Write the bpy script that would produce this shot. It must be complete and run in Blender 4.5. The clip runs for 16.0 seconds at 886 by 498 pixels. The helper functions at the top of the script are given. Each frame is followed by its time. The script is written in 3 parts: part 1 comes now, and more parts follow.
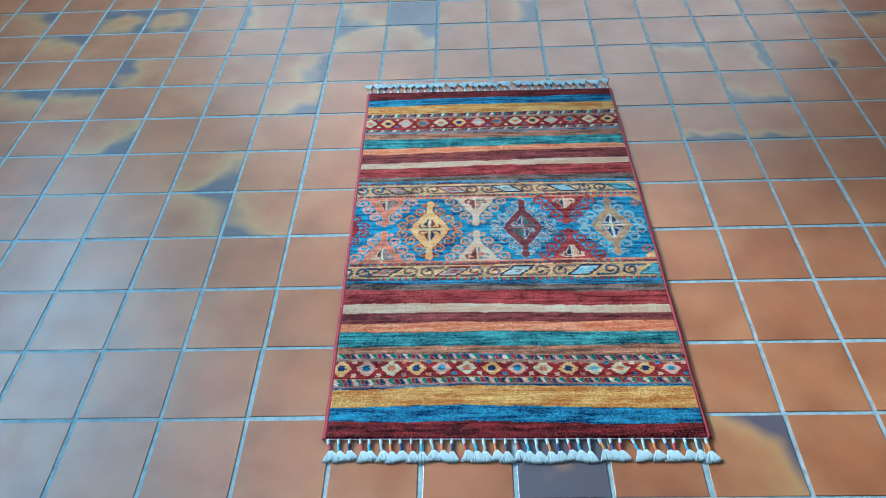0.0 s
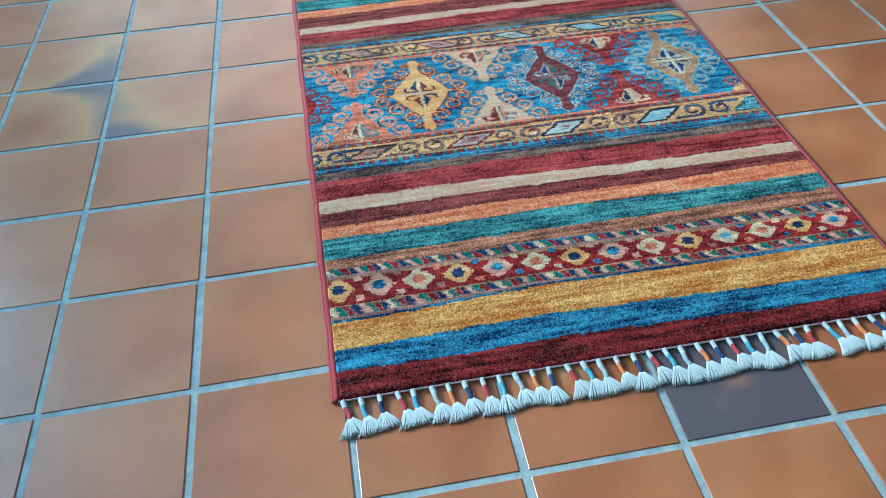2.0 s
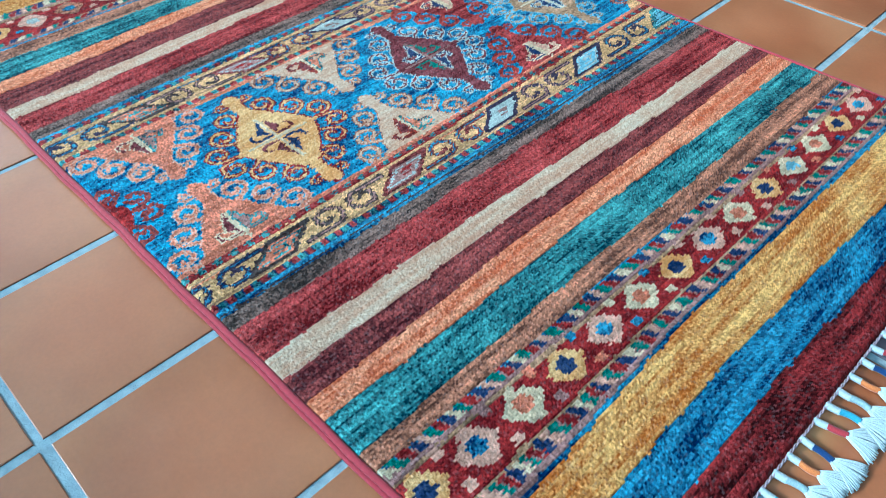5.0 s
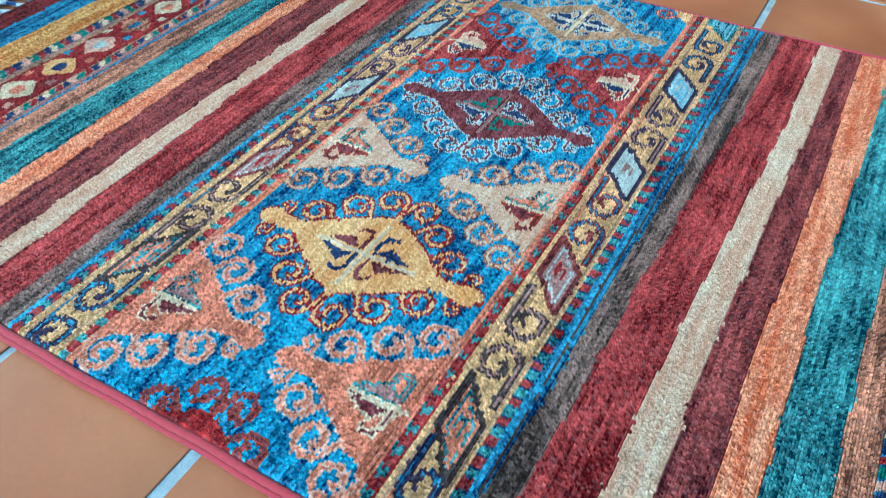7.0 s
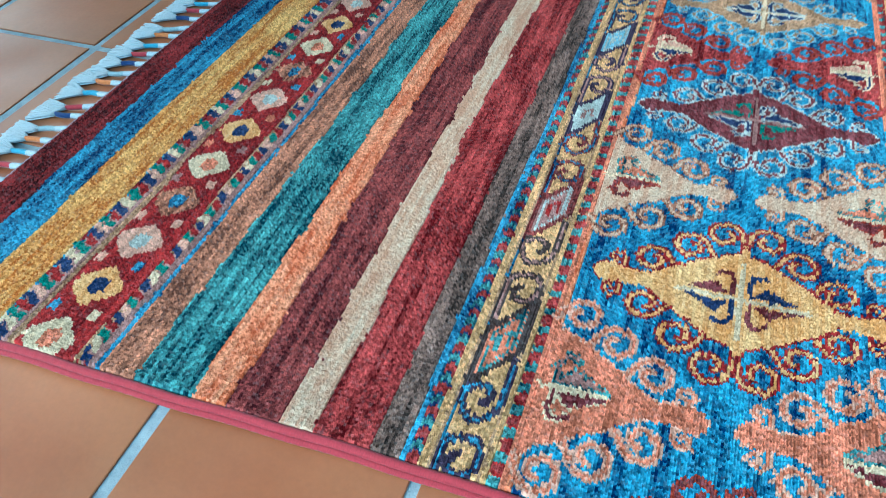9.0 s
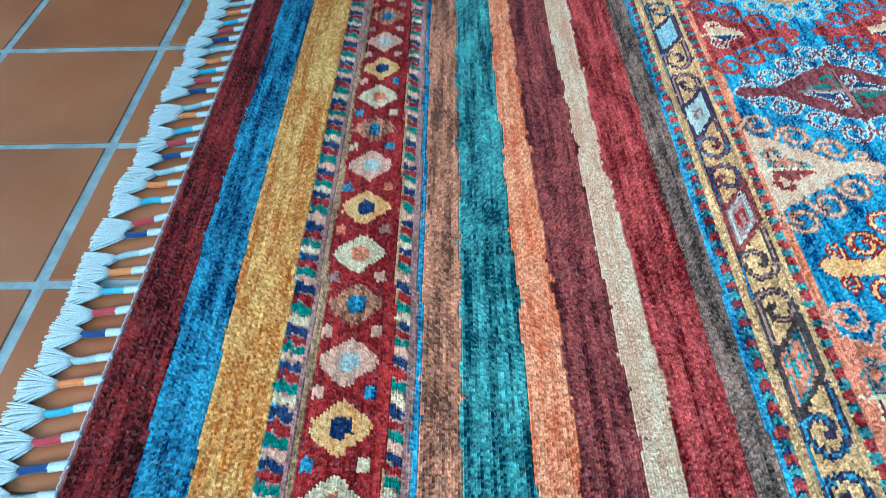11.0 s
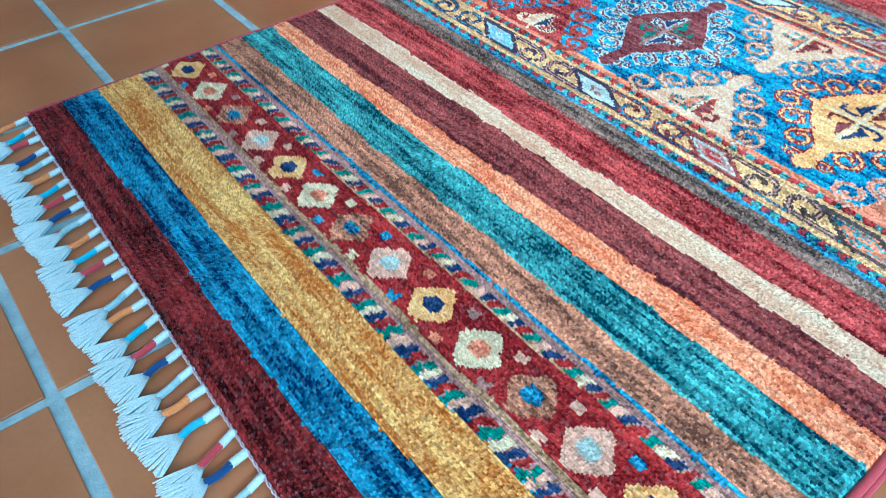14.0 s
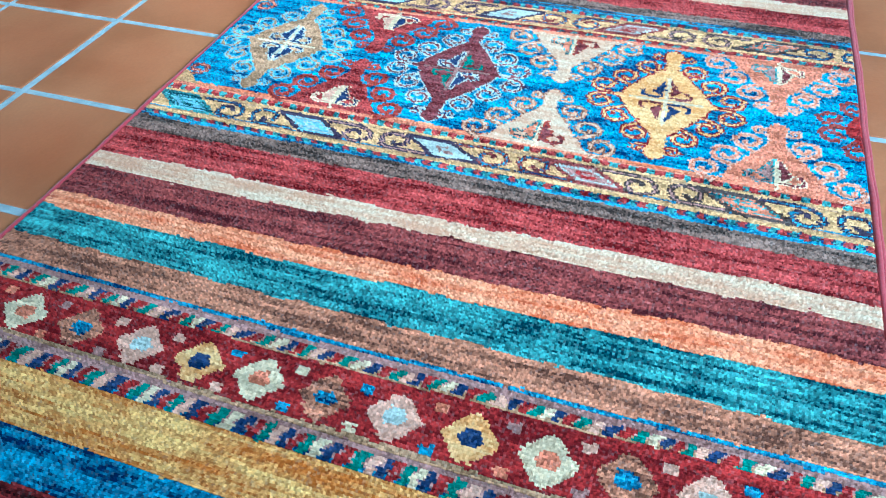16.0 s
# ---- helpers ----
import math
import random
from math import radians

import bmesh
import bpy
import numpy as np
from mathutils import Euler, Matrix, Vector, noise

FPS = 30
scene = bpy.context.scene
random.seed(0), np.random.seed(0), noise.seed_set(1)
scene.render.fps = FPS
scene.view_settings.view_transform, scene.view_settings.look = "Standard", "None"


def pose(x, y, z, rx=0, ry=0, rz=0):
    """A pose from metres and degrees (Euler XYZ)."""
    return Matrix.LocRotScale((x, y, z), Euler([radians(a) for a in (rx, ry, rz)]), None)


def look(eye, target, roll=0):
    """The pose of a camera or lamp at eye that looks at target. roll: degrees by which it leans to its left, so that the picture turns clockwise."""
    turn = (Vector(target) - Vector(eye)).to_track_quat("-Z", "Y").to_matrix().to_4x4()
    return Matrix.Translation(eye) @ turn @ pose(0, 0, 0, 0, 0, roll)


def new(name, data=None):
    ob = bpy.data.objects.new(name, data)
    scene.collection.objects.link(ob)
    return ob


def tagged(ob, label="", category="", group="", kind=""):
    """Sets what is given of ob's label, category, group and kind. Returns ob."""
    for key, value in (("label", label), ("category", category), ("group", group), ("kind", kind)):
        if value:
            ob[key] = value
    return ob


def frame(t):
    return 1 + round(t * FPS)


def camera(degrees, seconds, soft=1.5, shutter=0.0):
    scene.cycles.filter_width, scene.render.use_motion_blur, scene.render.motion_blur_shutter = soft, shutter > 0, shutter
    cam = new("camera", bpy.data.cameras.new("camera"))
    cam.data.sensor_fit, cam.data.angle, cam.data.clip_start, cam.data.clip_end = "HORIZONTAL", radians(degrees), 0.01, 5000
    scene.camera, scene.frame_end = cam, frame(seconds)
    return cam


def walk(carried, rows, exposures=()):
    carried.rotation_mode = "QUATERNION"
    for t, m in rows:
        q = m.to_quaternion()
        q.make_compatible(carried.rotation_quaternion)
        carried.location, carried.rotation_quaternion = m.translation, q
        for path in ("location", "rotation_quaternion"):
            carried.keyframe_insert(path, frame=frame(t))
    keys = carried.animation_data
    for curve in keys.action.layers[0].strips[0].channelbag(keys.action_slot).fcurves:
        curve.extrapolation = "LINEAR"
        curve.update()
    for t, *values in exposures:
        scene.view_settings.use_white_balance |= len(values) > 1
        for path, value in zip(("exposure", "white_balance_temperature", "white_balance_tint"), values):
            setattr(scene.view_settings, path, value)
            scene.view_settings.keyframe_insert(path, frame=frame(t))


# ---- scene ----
cam = camera(61.5, 16.0, soft=0.75)
# stops, white balance
EXPOSURES = [(0.0, 1.20, 4950, -9), (3.0, 1.02, 5300, -8), (5.5, 1.30, 4820, -10), (9.5, 1.16, 5150, -9), (12.5, 1.40, 4850, -11), (14.0, 1.45, 4800, -12), (16.0, 1.52, 4600, -12)]
PATH = [
    (0, (0.516, -0.922, 1.449), (0.441, 0.495, 0.04), -3.2),
    (0.5, (0.419, -0.861, 1.259), (0.372, 0.546, -0.162), -3.0),
    (1, (0.336, -0.8, 1.108), (0.34, 0.602, -0.318), -3.1),
    (1.5, (0.294, -0.719, 0.946), (0.389, 0.681, -0.479), -2.8),
    (2, (0.252, -0.611, 0.825), (0.456, 0.775, -0.602), -2.5),
    (2.5, (0.201, -0.536, 0.731), (0.527, 0.835, -0.688), -2.1),
    (3, (0.161, -0.467, 0.674), (0.609, 0.864, -0.75), -1.7),
    (3.2, (0.143, -0.435, 0.65), (0.648, 0.88, -0.771), -1.4),
    (5.3, (0.006, -0.02, 0.556), (1.043, 0.924, -0.87), -0.4),
    (5.5, (-0.002, 0.024, 0.539), (1.072, 0.929, -0.886), -0.1),
    (6, (-0.015, 0.11, 0.526), (1.109, 0.967, -0.889), -0.6),
    (6.5, (-0.004, 0.2, 0.512), (1.174, 0.986, -0.9), -0.5),
    (7, (0.016, 0.297, 0.487), (1.258, 1.021, -0.904), -0.1),
    (7.5, (-0.005, 0.404, 0.475), (1.243, 1.098, -0.926), -0.7),
    (8, (-0.027, 0.494, 0.484), (1.254, 1.14, -0.91), -0.7),
    (8.5, (-0.042, 0.604, 0.481), (1.264, 1.194, -0.913), -1.7),
    (9, (-0.055, 0.688, 0.467), (1.281, 1.196, -0.932), -2.0),
    (9.5, (-0.052, 0.781, 0.464), (1.312, 1.184, -0.942), -1.7),
    (9.7, (-0.046, 0.817, 0.47), (1.328, 1.192, -0.935), -2.1),
    (11.8, (-0.021, 1.143, 0.477), (1.381, 0.939, -0.935), -1.7),
    (12, (-0.008, 1.169, 0.475), (1.391, 0.907, -0.929), -1.9),
    (12.5, (0.031, 1.238, 0.463), (1.39, 0.813, -0.941), -1.7),
    (13, (0.056, 1.29, 0.463), (1.358, 0.708, -0.939), -1.5),
    (13.5, (0.087, 1.318, 0.464), (1.32, 0.597, -0.934), -1.8),
    (14, (0.147, 1.361, 0.476), (1.294, 0.498, -0.916), -1.7),
    (14.5, (0.201, 1.397, 0.468), (1.234, 0.405, -0.927), -1.6),
    (15, (0.253, 1.425, 0.476), (1.12, 0.282, -0.918), -1.7),
    (15.5, (0.317, 1.43, 0.502), (1.007, 0.17, -0.89), -1.8),
    (16, (0.391, 1.415, 0.513), (0.895, 0.069, -0.878), -2.2),
]
walk(cam, [(t, look(eye, target, roll)) for t, eye, target, roll in PATH], EXPOSURES)

# ---- world and light ----
world = bpy.data.worlds.new("sky")
scene.world = world
world.use_nodes = True
wt = world.node_tree
sky = wt.nodes.new("ShaderNodeTexSky")
sky.sky_type, sky.sun_disc = "NISHITA", False
sky.sun_elevation, sky.sun_rotation = radians(33), radians(-59)
wt.links.new(sky.outputs[0], wt.nodes["Background"].inputs["Color"])
wt.nodes["Background"].inputs["Strength"].default_value = 0.10

# room: x0, x1, y0, y1, ceiling
X0, X1, Y0, Y1, ROOM_H = -1.8, 5.6, -5.0, 4.4, 2.9
# window opening in the wall at X0
WIN_Y0, WIN_Y1, WIN_Z0, WIN_Z1 = -0.9, 2.70, 1.15, 2.75
# window opening in the wall at Y1
END_X0, END_X1, END_Z0, END_Z1 = -1.60, 3.20, 0.95, 2.70

sun_data = bpy.data.lights.new("sun", "SUN")
sun_data.energy, sun_data.angle, sun_data.color = 2.1, radians(9), (1.0, 0.98, 0.95)
sun = new("sun", sun_data)
sun.matrix_world = look((-6, 4.1, 3.9), (0, 0.5, 0))

day = bpy.data.lights.new("window_daylight", "AREA")
day.shape, day.size, day.size_y = "RECTANGLE", WIN_Y1 - WIN_Y0, WIN_Z1 - WIN_Z0
day.energy, day.color = 60, (0.38, 0.74, 1.0)
day_ob = new("window_daylight", day)
day_ob.matrix_world = look((X0 - 0.1, (WIN_Y0 + WIN_Y1) / 2, (WIN_Z0 + WIN_Z1) / 2), (X0 + 1, (WIN_Y0 + WIN_Y1) / 2, (WIN_Z0 + WIN_Z1) / 2))

end = bpy.data.lights.new("end_window_daylight", "AREA")
end.shape, end.size, end.size_y = "RECTANGLE", END_X1 - END_X0, END_Z1 - END_Z0
end.energy, end.color = 34, (1.0, 0.93, 0.84)
end_ob = new("end_window_daylight", end)
end_ob.matrix_world = look(((END_X0 + END_X1) / 2, Y1 + 0.1, (END_Z0 + END_Z1) / 2), ((END_X0 + END_X1) / 2, Y1 - 1, (END_Z0 + END_Z1) / 2))


# ---- helpers for materials and parts ----
def srgb(r, g, b):
    return tuple(((c / 255) / 12.92 if c / 255 <= 0.04045 else ((c / 255 + 0.055) / 1.055) ** 2.4) for c in (r, g, b))


def shade(name):
    m = bpy.data.materials.new(name)
    m.use_nodes = True
    nt = m.node_tree
    return m, nt, nt.nodes["Principled BSDF"]


def node(nt, kind, operation=""):
    n = nt.nodes.new(kind)
    if operation:
        n.operation = operation
    return n


def mixed(nt, fac, a, b, blend="MIX"):
    """Colour mix; fac, a and b are sockets or values."""
    n = node(nt, "ShaderNodeMix")
    n.data_type, n.blend_type = "RGBA", blend
    for s, v in ((n.inputs[0], fac), (n.inputs[6], a), (n.inputs[7], b)):
        if hasattr(v, "node"):
            nt.links.new(v, s)
        elif isinstance(v, tuple):
            s.default_value = (*v, 1)
        else:
            s.default_value = v
    return n.outputs[2]


def ranged(nt, value, a, b, c=0.0, d=1.0):
    n = node(nt, "ShaderNodeMapRange")
    nt.links.new(value, n.inputs[0])
    for k, v in enumerate((a, b, c, d)):
        n.inputs[k + 1].default_value = v
    return n.outputs[0]


def noised(nt, vector, scale, detail=2.0, rough=0.5, stretch=None):
    if stretch:
        mp = node(nt, "ShaderNodeMapping")
        mp.inputs["Scale"].default_value = stretch
        nt.links.new(vector, mp.inputs["Vector"])
        vector = mp.outputs[0]
    n = node(nt, "ShaderNodeTexNoise")
    nt.links.new(vector, n.inputs["Vector"])
    n.inputs["Scale"].default_value, n.inputs["Detail"].default_value, n.inputs["Roughness"].default_value = scale, detail, rough
    return n.outputs["Fac"]


def bumped(nt, bsdf, height, strength, distance):
    b = node(nt, "ShaderNodeBump")
    b.inputs["Strength"].default_value, b.inputs["Distance"].default_value = strength, distance
    nt.links.new(height, b.inputs["Height"])
    nt.links.new(b.outputs[0], bsdf.inputs["Normal"])


KNOT = 0.0022   # one knot of the pile
NAP = 0.0020    # depth of the furrows between the rows of knots


def wool(name, rgb, streak=0.5, knot=0.5, ends=None):
    """Dyed hand-spun wool: long uneven streaks of dye along the weft, and every knot a little lighter or darker."""
    m, nt, bsdf = shade(name)
    tc = node(nt, "ShaderNodeTexCoord").outputs["Object"]
    dark, light = tuple(c * max(0.12, 1 - 1.25 * streak) for c in rgb), tuple(min(0.9, c * (1 + 1.1 * streak) + 0.12 * streak) for c in rgb)
    if ends:
        dark, light = ends
    # every knot has one colour; the dye runs in long wefts, in patches and in short runs
    snap = node(nt, "ShaderNodeVectorMath", operation="SNAP")
    nt.links.new(tc, snap.inputs[0])
    snap.inputs[1].default_value = (KNOT, KNOT, 1)
    cell = snap.outputs[0]
    long = noised(nt, cell, 1.0, 3, 0.65, (6, 110, 1))
    patch = noised(nt, cell, 1.0, 2, 0.6, (16, 34, 1))
    short = noised(nt, cell, 1.0, 1, 0.5, (75, 300, 1))
    white = node(nt, "ShaderNodeTexWhiteNoise")
    nt.links.new(cell, white.inputs["Vector"])
    total = ranged(nt, long, 0.38, 0.62, -0.04, 0.56)
    for v, lo, hi in ((ranged(nt, patch, 0.36, 0.64), -0.16, 0.24), (ranged(nt, short, 0.36, 0.64), -0.06, 0.13), (white.outputs["Value"], -0.19, 0.25)):
        add = node(nt, "ShaderNodeMath", operation="ADD")
        nt.links.new(total, add.inputs[0])
        nt.links.new(ranged(nt, v, 0, 1, lo, hi), add.inputs[1])
        total = add.outputs[0]
    col = mixed(nt, total, dark, light)
    # knots vary more to the bright side, a painted stand-in for lit tuft tops
    k = ranged(nt, white.outputs["Value"], 0, 1, 1 - knot, 1 + 1.5 * knot)
    kc = node(nt, "ShaderNodeCombineColor")
    for s in kc.inputs:
        nt.links.new(k, s)
    col = mixed(nt, 1.0, col, kc.outputs[0], "MULTIPLY")
    # here and there a pale fleck: sparkle on the tufts, painted into the colour
    pale = node(nt, "ShaderNodeSeparateColor")
    nt.links.new(white.outputs["Color"], pale.inputs[0])
    col = mixed(nt, ranged(nt, pale.outputs[1], 0.78, 1.0, 0.0, 0.20), col, tuple(0.5 * c + 0.22 for c in light))
    nt.links.new(col, bsdf.inputs["Base Color"])
    bsdf.inputs["Roughness"].default_value = 0.55
    bsdf.inputs["Specular IOR Level"].default_value = 0.06
    bsdf.inputs["Sheen Weight"].default_value = 0.05
    bsdf.inputs["Sheen Tint"].default_value = (*(0.3 + 0.7 * c / max(light) for c in light), 1)
    bsdf.inputs["Sheen Roughness"].default_value = 0.45
    bumped(nt, bsdf, noised(nt, tc, 1.0, 2, 0.6, (430, 560, 400)), 0.8, 0.0014)
    return m


# ---- materials ----
DYES = {
    "dark_red": (108, 20, 28), "blue": (24, 104, 146), "gold": (216, 146, 62), "navy": (16, 40, 82), "madder": (128, 26, 32),
    "cream": (216, 188, 152), "pink": (216, 160, 135), "brown": (150, 92, 62), "teal": (16, 118, 122), "orange": (222, 118, 70),
    "plum": (104, 38, 46), "ivory": (226, 190, 154), "red": (150, 26, 34), "grey": (98, 80, 74), "field_blue": (22, 122, 166),
    "yellow": (208, 158, 104), "pale_blue": (132, 178, 194), "tan": (172, 128, 92), "maroon": (110, 34, 40), "ink": (48, 32, 56),
    "green": (30, 110, 96), "coral": (206, 116, 84), "white": (180, 184, 176), "mauve": (158, 112, 104), "rust": (150, 48, 30),
    "dark_brown": (62, 44, 40), "amber": (224, 172, 104),
}
DYE_NAMES = list(DYES)
STREAKY = {"dark_red": 0.65, "blue": 0.7, "gold": 0.4, "teal": 0.6, "red": 0.5, "plum": 0.5, "grey": 0.6, "brown": 0.5, "field_blue": 0.6, "ivory": 0.18,
           "orange": 0.3, "coral": 0.34, "maroon": 0.4, "tan": 0.35, "yellow": 0.32}
# the darkest and palest runs of the dyes that took unevenly
ENDS = {
    "blue": (srgb(3, 34, 76), srgb(96, 164, 194)), "field_blue": (srgb(2, 38, 84), srgb(94, 174, 204)), "teal": (srgb(3, 46, 60), srgb(116, 178, 174)),
    "dark_red": (srgb(40, 3, 7), srgb(156, 50, 50)), "red": (srgb(88, 6, 14), srgb(198, 82, 78)), "gold": (srgb(182, 98, 32), srgb(234, 186, 112)),
    "plum": (srgb(66, 18, 24), srgb(166, 80, 74)), "grey": (srgb(46, 36, 32), srgb(156, 122, 108)), "brown": (srgb(98, 60, 46), srgb(220, 144, 110)),
    "orange": (srgb(196, 92, 54), srgb(234, 164, 124)), "madder": (srgb(98, 14, 20), srgb(176, 50, 48)), "ivory": (srgb(196, 146, 116), srgb(216, 192, 164)), "amber": (srgb(206, 140, 78), srgb(236, 194, 136)),
}
WOOL = [wool("wool_" + n, srgb(*c), STREAKY.get(n, 0.25), 0.09 if sum(c) > 480 else 0.22, ENDS.get(n)) for n, c in DYES.items()]


def cotton(name, rgb, ridge=(900, 900, 900), rough=0.85):
    m, nt, bsdf = shade(name)
    tc = node(nt, "ShaderNodeTexCoord").outputs["Object"]
    n = noised(nt, tc, 1.0, 2, 0.5, ridge)
    nt.links.new(mixed(nt, ranged(nt, n, 0.3, 0.7), tuple(c * 0.72 for c in rgb), rgb), bsdf.inputs["Base Color"])
    bsdf.inputs["Roughness"].default_value = rough
    bsdf.inputs["Sheen Weight"].default_value = 0.2
    bumped(nt, bsdf, n, 0.5, 0.0006)
    return m


WHITE_COTTON = cotton("white_cotton", (0.55, 0.59, 0.60), (700, 700, 700))
BRAID_COTTON = cotton("braid_cotton", srgb(190, 160, 168), (700, 700, 700))
WRAPS = {k: cotton("wrap_" + k, srgb(*c), (300, 1600, 300)) for k, c in
         {"red": (176, 46, 56), "light_blue": (88, 160, 184), "pale": (160, 176, 178), "orange": (216, 122, 60), "navy": (16, 52, 104)}.items()}
BINDING = cotton("red_binding_wool", srgb(164, 42, 54), (300, 1300, 300))


def terracotta(name, mark=None):
    """Fired quarry tile with a worn sealed face. mark: where the blue-grey kiln stain begins, as x, y and radial weights, an offset and a softness, in the tile's own metres."""
    m, nt, bsdf = shade(name)
    tc = node(nt, "ShaderNodeTexCoord").outputs["Object"]
    info = node(nt, "ShaderNodeObjectInfo").outputs["Random"]
    shift = node(nt, "ShaderNodeVectorMath", operation="MULTIPLY_ADD")
    comb = node(nt, "ShaderNodeCombineXYZ")
    for s in comb.inputs:
        nt.links.new(info, s)
    nt.links.new(comb.outputs[0], shift.inputs[0])
    shift.inputs[1].default_value = (37.0, 91.0, 53.0)
    nt.links.new(tc, shift.inputs[2])
    p = shift.outputs[0]
    cloud = ranged(nt, noised(nt, p, 7.0, 3, 0.5), 0.3, 0.7)
    base = mixed(nt, cloud, srgb(152, 88, 52), srgb(182, 118, 78))
    base = mixed(nt, ranged(nt, info, 0, 1, 0.0, 0.55), base, mixed(nt, cloud, srgb(136, 74, 44), srgb(162, 94, 58)))
    # a rounder, redder heart where the next tile lay on it in the kiln
    heart = node(nt, "ShaderNodeVectorMath", operation="LENGTH")
    nt.links.new(tc, heart.inputs[0])
    base = mixed(nt, ranged(nt, heart.outputs["Value"], 0.035, 0.10, 0.30, 0.0), base, srgb(176, 92, 54))
    grain = ranged(nt, noised(nt, p, 240.0, 3, 0.6), 0.3, 0.75)
    base = mixed(nt, grain, mixed(nt, 0.12, base, (0.05, 0.03, 0.02)), base)
    if mark:
        wx, wy, wr, start, width = mark
        dot = node(nt, "ShaderNodeVectorMath", operation="DOT_PRODUCT")
        nt.links.new(tc, dot.inputs[0])
        dot.inputs[1].default_value = (wx, wy, 0)
        rim = node(nt, "ShaderNodeMath", operation="MULTIPLY_ADD")
        nt.links.new(heart.outputs["Value"], rim.inputs[0])
        rim.inputs[1].default_value = wr
        nt.links.new(dot.outputs["Value"], rim.inputs[2])
        edge = node(nt, "ShaderNodeMath", operation="ADD")
        nt.links.new(rim.outputs[0], edge.inputs[0])
        nt.links.new(ranged(nt, noised(nt, p, 11.0, 1, 0.4), 0.25, 0.75, -0.035, 0.035), edge.inputs[1])
        base = mixed(nt, ranged(nt, edge.outputs[0], start - 1.4 * width, start + 0.2 * width, 0, 0.6), base, srgb(184, 142, 92))
        base = mixed(nt, ranged(nt, edge.outputs[0], start, start + width, 0, 0.94), base, srgb(78, 72, 84))
    nt.links.new(base, bsdf.inputs["Base Color"])
    smear = noised(nt, p, 12.0, 4, 0.6)
    nt.links.new(ranged(nt, smear, 0.3, 0.7, 0.30, 0.44), bsdf.inputs["Roughness"])
    bsdf.inputs["Specular IOR Level"].default_value = 0.72
    bumped(nt, bsdf, noised(nt, p, 16.0, 4, 0.6), 0.25, 0.004)
    return m


TILES = {"plain": terracotta("terracotta"), "edge": terracotta("terracotta_stained_edge", (0, 1, 0, 0.062, 0.030)), "band": terracotta("terracotta_stained_side", (0.15, 1, 0, 0.022, 0.055)),
         "corner": terracotta("terracotta_stained_corner", (0.55, 0.55, 0.35, 0.050, 0.055)), "ring": terracotta("terracotta_stained_rim", (0, 0.25, 1, 0.050, 0.050)),
         "full": terracotta("terracotta_dark", (0, 0.2, 0.5, -0.02, 0.03))}

GROUT, nt, bsdf = shade("grout")
tc = node(nt, "ShaderNodeTexCoord").outputs["Object"]
g = noised(nt, tc, 30.0, 5, 0.7)
nt.links.new(mixed(nt, ranged(nt, g, 0.3, 0.7), srgb(126, 136, 140), srgb(172, 180, 182)), bsdf.inputs["Base Color"])
bsdf.inputs["Roughness"].default_value = 0.95
bsdf.inputs["Specular IOR Level"].default_value = 0.2
bumped(nt, bsdf, noised(nt, tc, 300.0, 3, 0.6), 0.5, 0.002)

PLASTER, nt, bsdf = shade("white_plaster")
tc = node(nt, "ShaderNodeTexCoord").outputs["Object"]
nt.links.new(mixed(nt, noised(nt, tc, 3.0, 4, 0.6), (0.68, 0.66, 0.62), (0.78, 0.76, 0.72)), bsdf.inputs["Base Color"])
bsdf.inputs["Roughness"].default_value = 0.9
bumped(nt, bsdf, noised(nt, tc, 120.0, 3, 0.6), 0.3, 0.002)

# dark colour for unseen walls, chosen to cut bounced light and floor reflections
LOW_BOUNCE_WALL, nt, bsdf = shade("low_bounce_unseen_wall")
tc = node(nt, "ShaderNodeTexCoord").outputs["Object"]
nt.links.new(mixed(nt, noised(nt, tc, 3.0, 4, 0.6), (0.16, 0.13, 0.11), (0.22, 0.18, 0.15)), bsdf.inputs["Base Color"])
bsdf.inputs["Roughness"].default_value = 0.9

FRAME_PAINT, nt, bsdf = shade("white_frame_paint")
bsdf.inputs["Base Color"].default_value = (0.8, 0.8, 0.78, 1)
bsdf.inputs["Roughness"].default_value = 0.4


def mesh_of(name, bm, material, smooth=False):
    me = bpy.data.meshes.new(name)
    bm.to_mesh(me)
    bm.free()
    for m in material if isinstance(material, (list, tuple)) else [material]:
        me.materials.append(m)
    if smooth:
        me.polygons.foreach_set("use_smooth", [True] * len(me.polygons))
    return me


def part(name, bm, material, parent, label="", smooth=False):
    ob = new(name, mesh_of(name, bm, material, smooth))
    ob.parent = parent
    return tagged(ob, label)


def box(bm, x0, y0, z0, x1, y1, z1):
    bmesh.ops.create_cube(bm, size=1.0, matrix=Matrix.Translation(((x0 + x1) / 2, (y0 + y1) / 2, (z0 + z1) / 2)) @ Matrix.Diagonal((x1 - x0, y1 - y0, z1 - z0, 1)))
    return bm


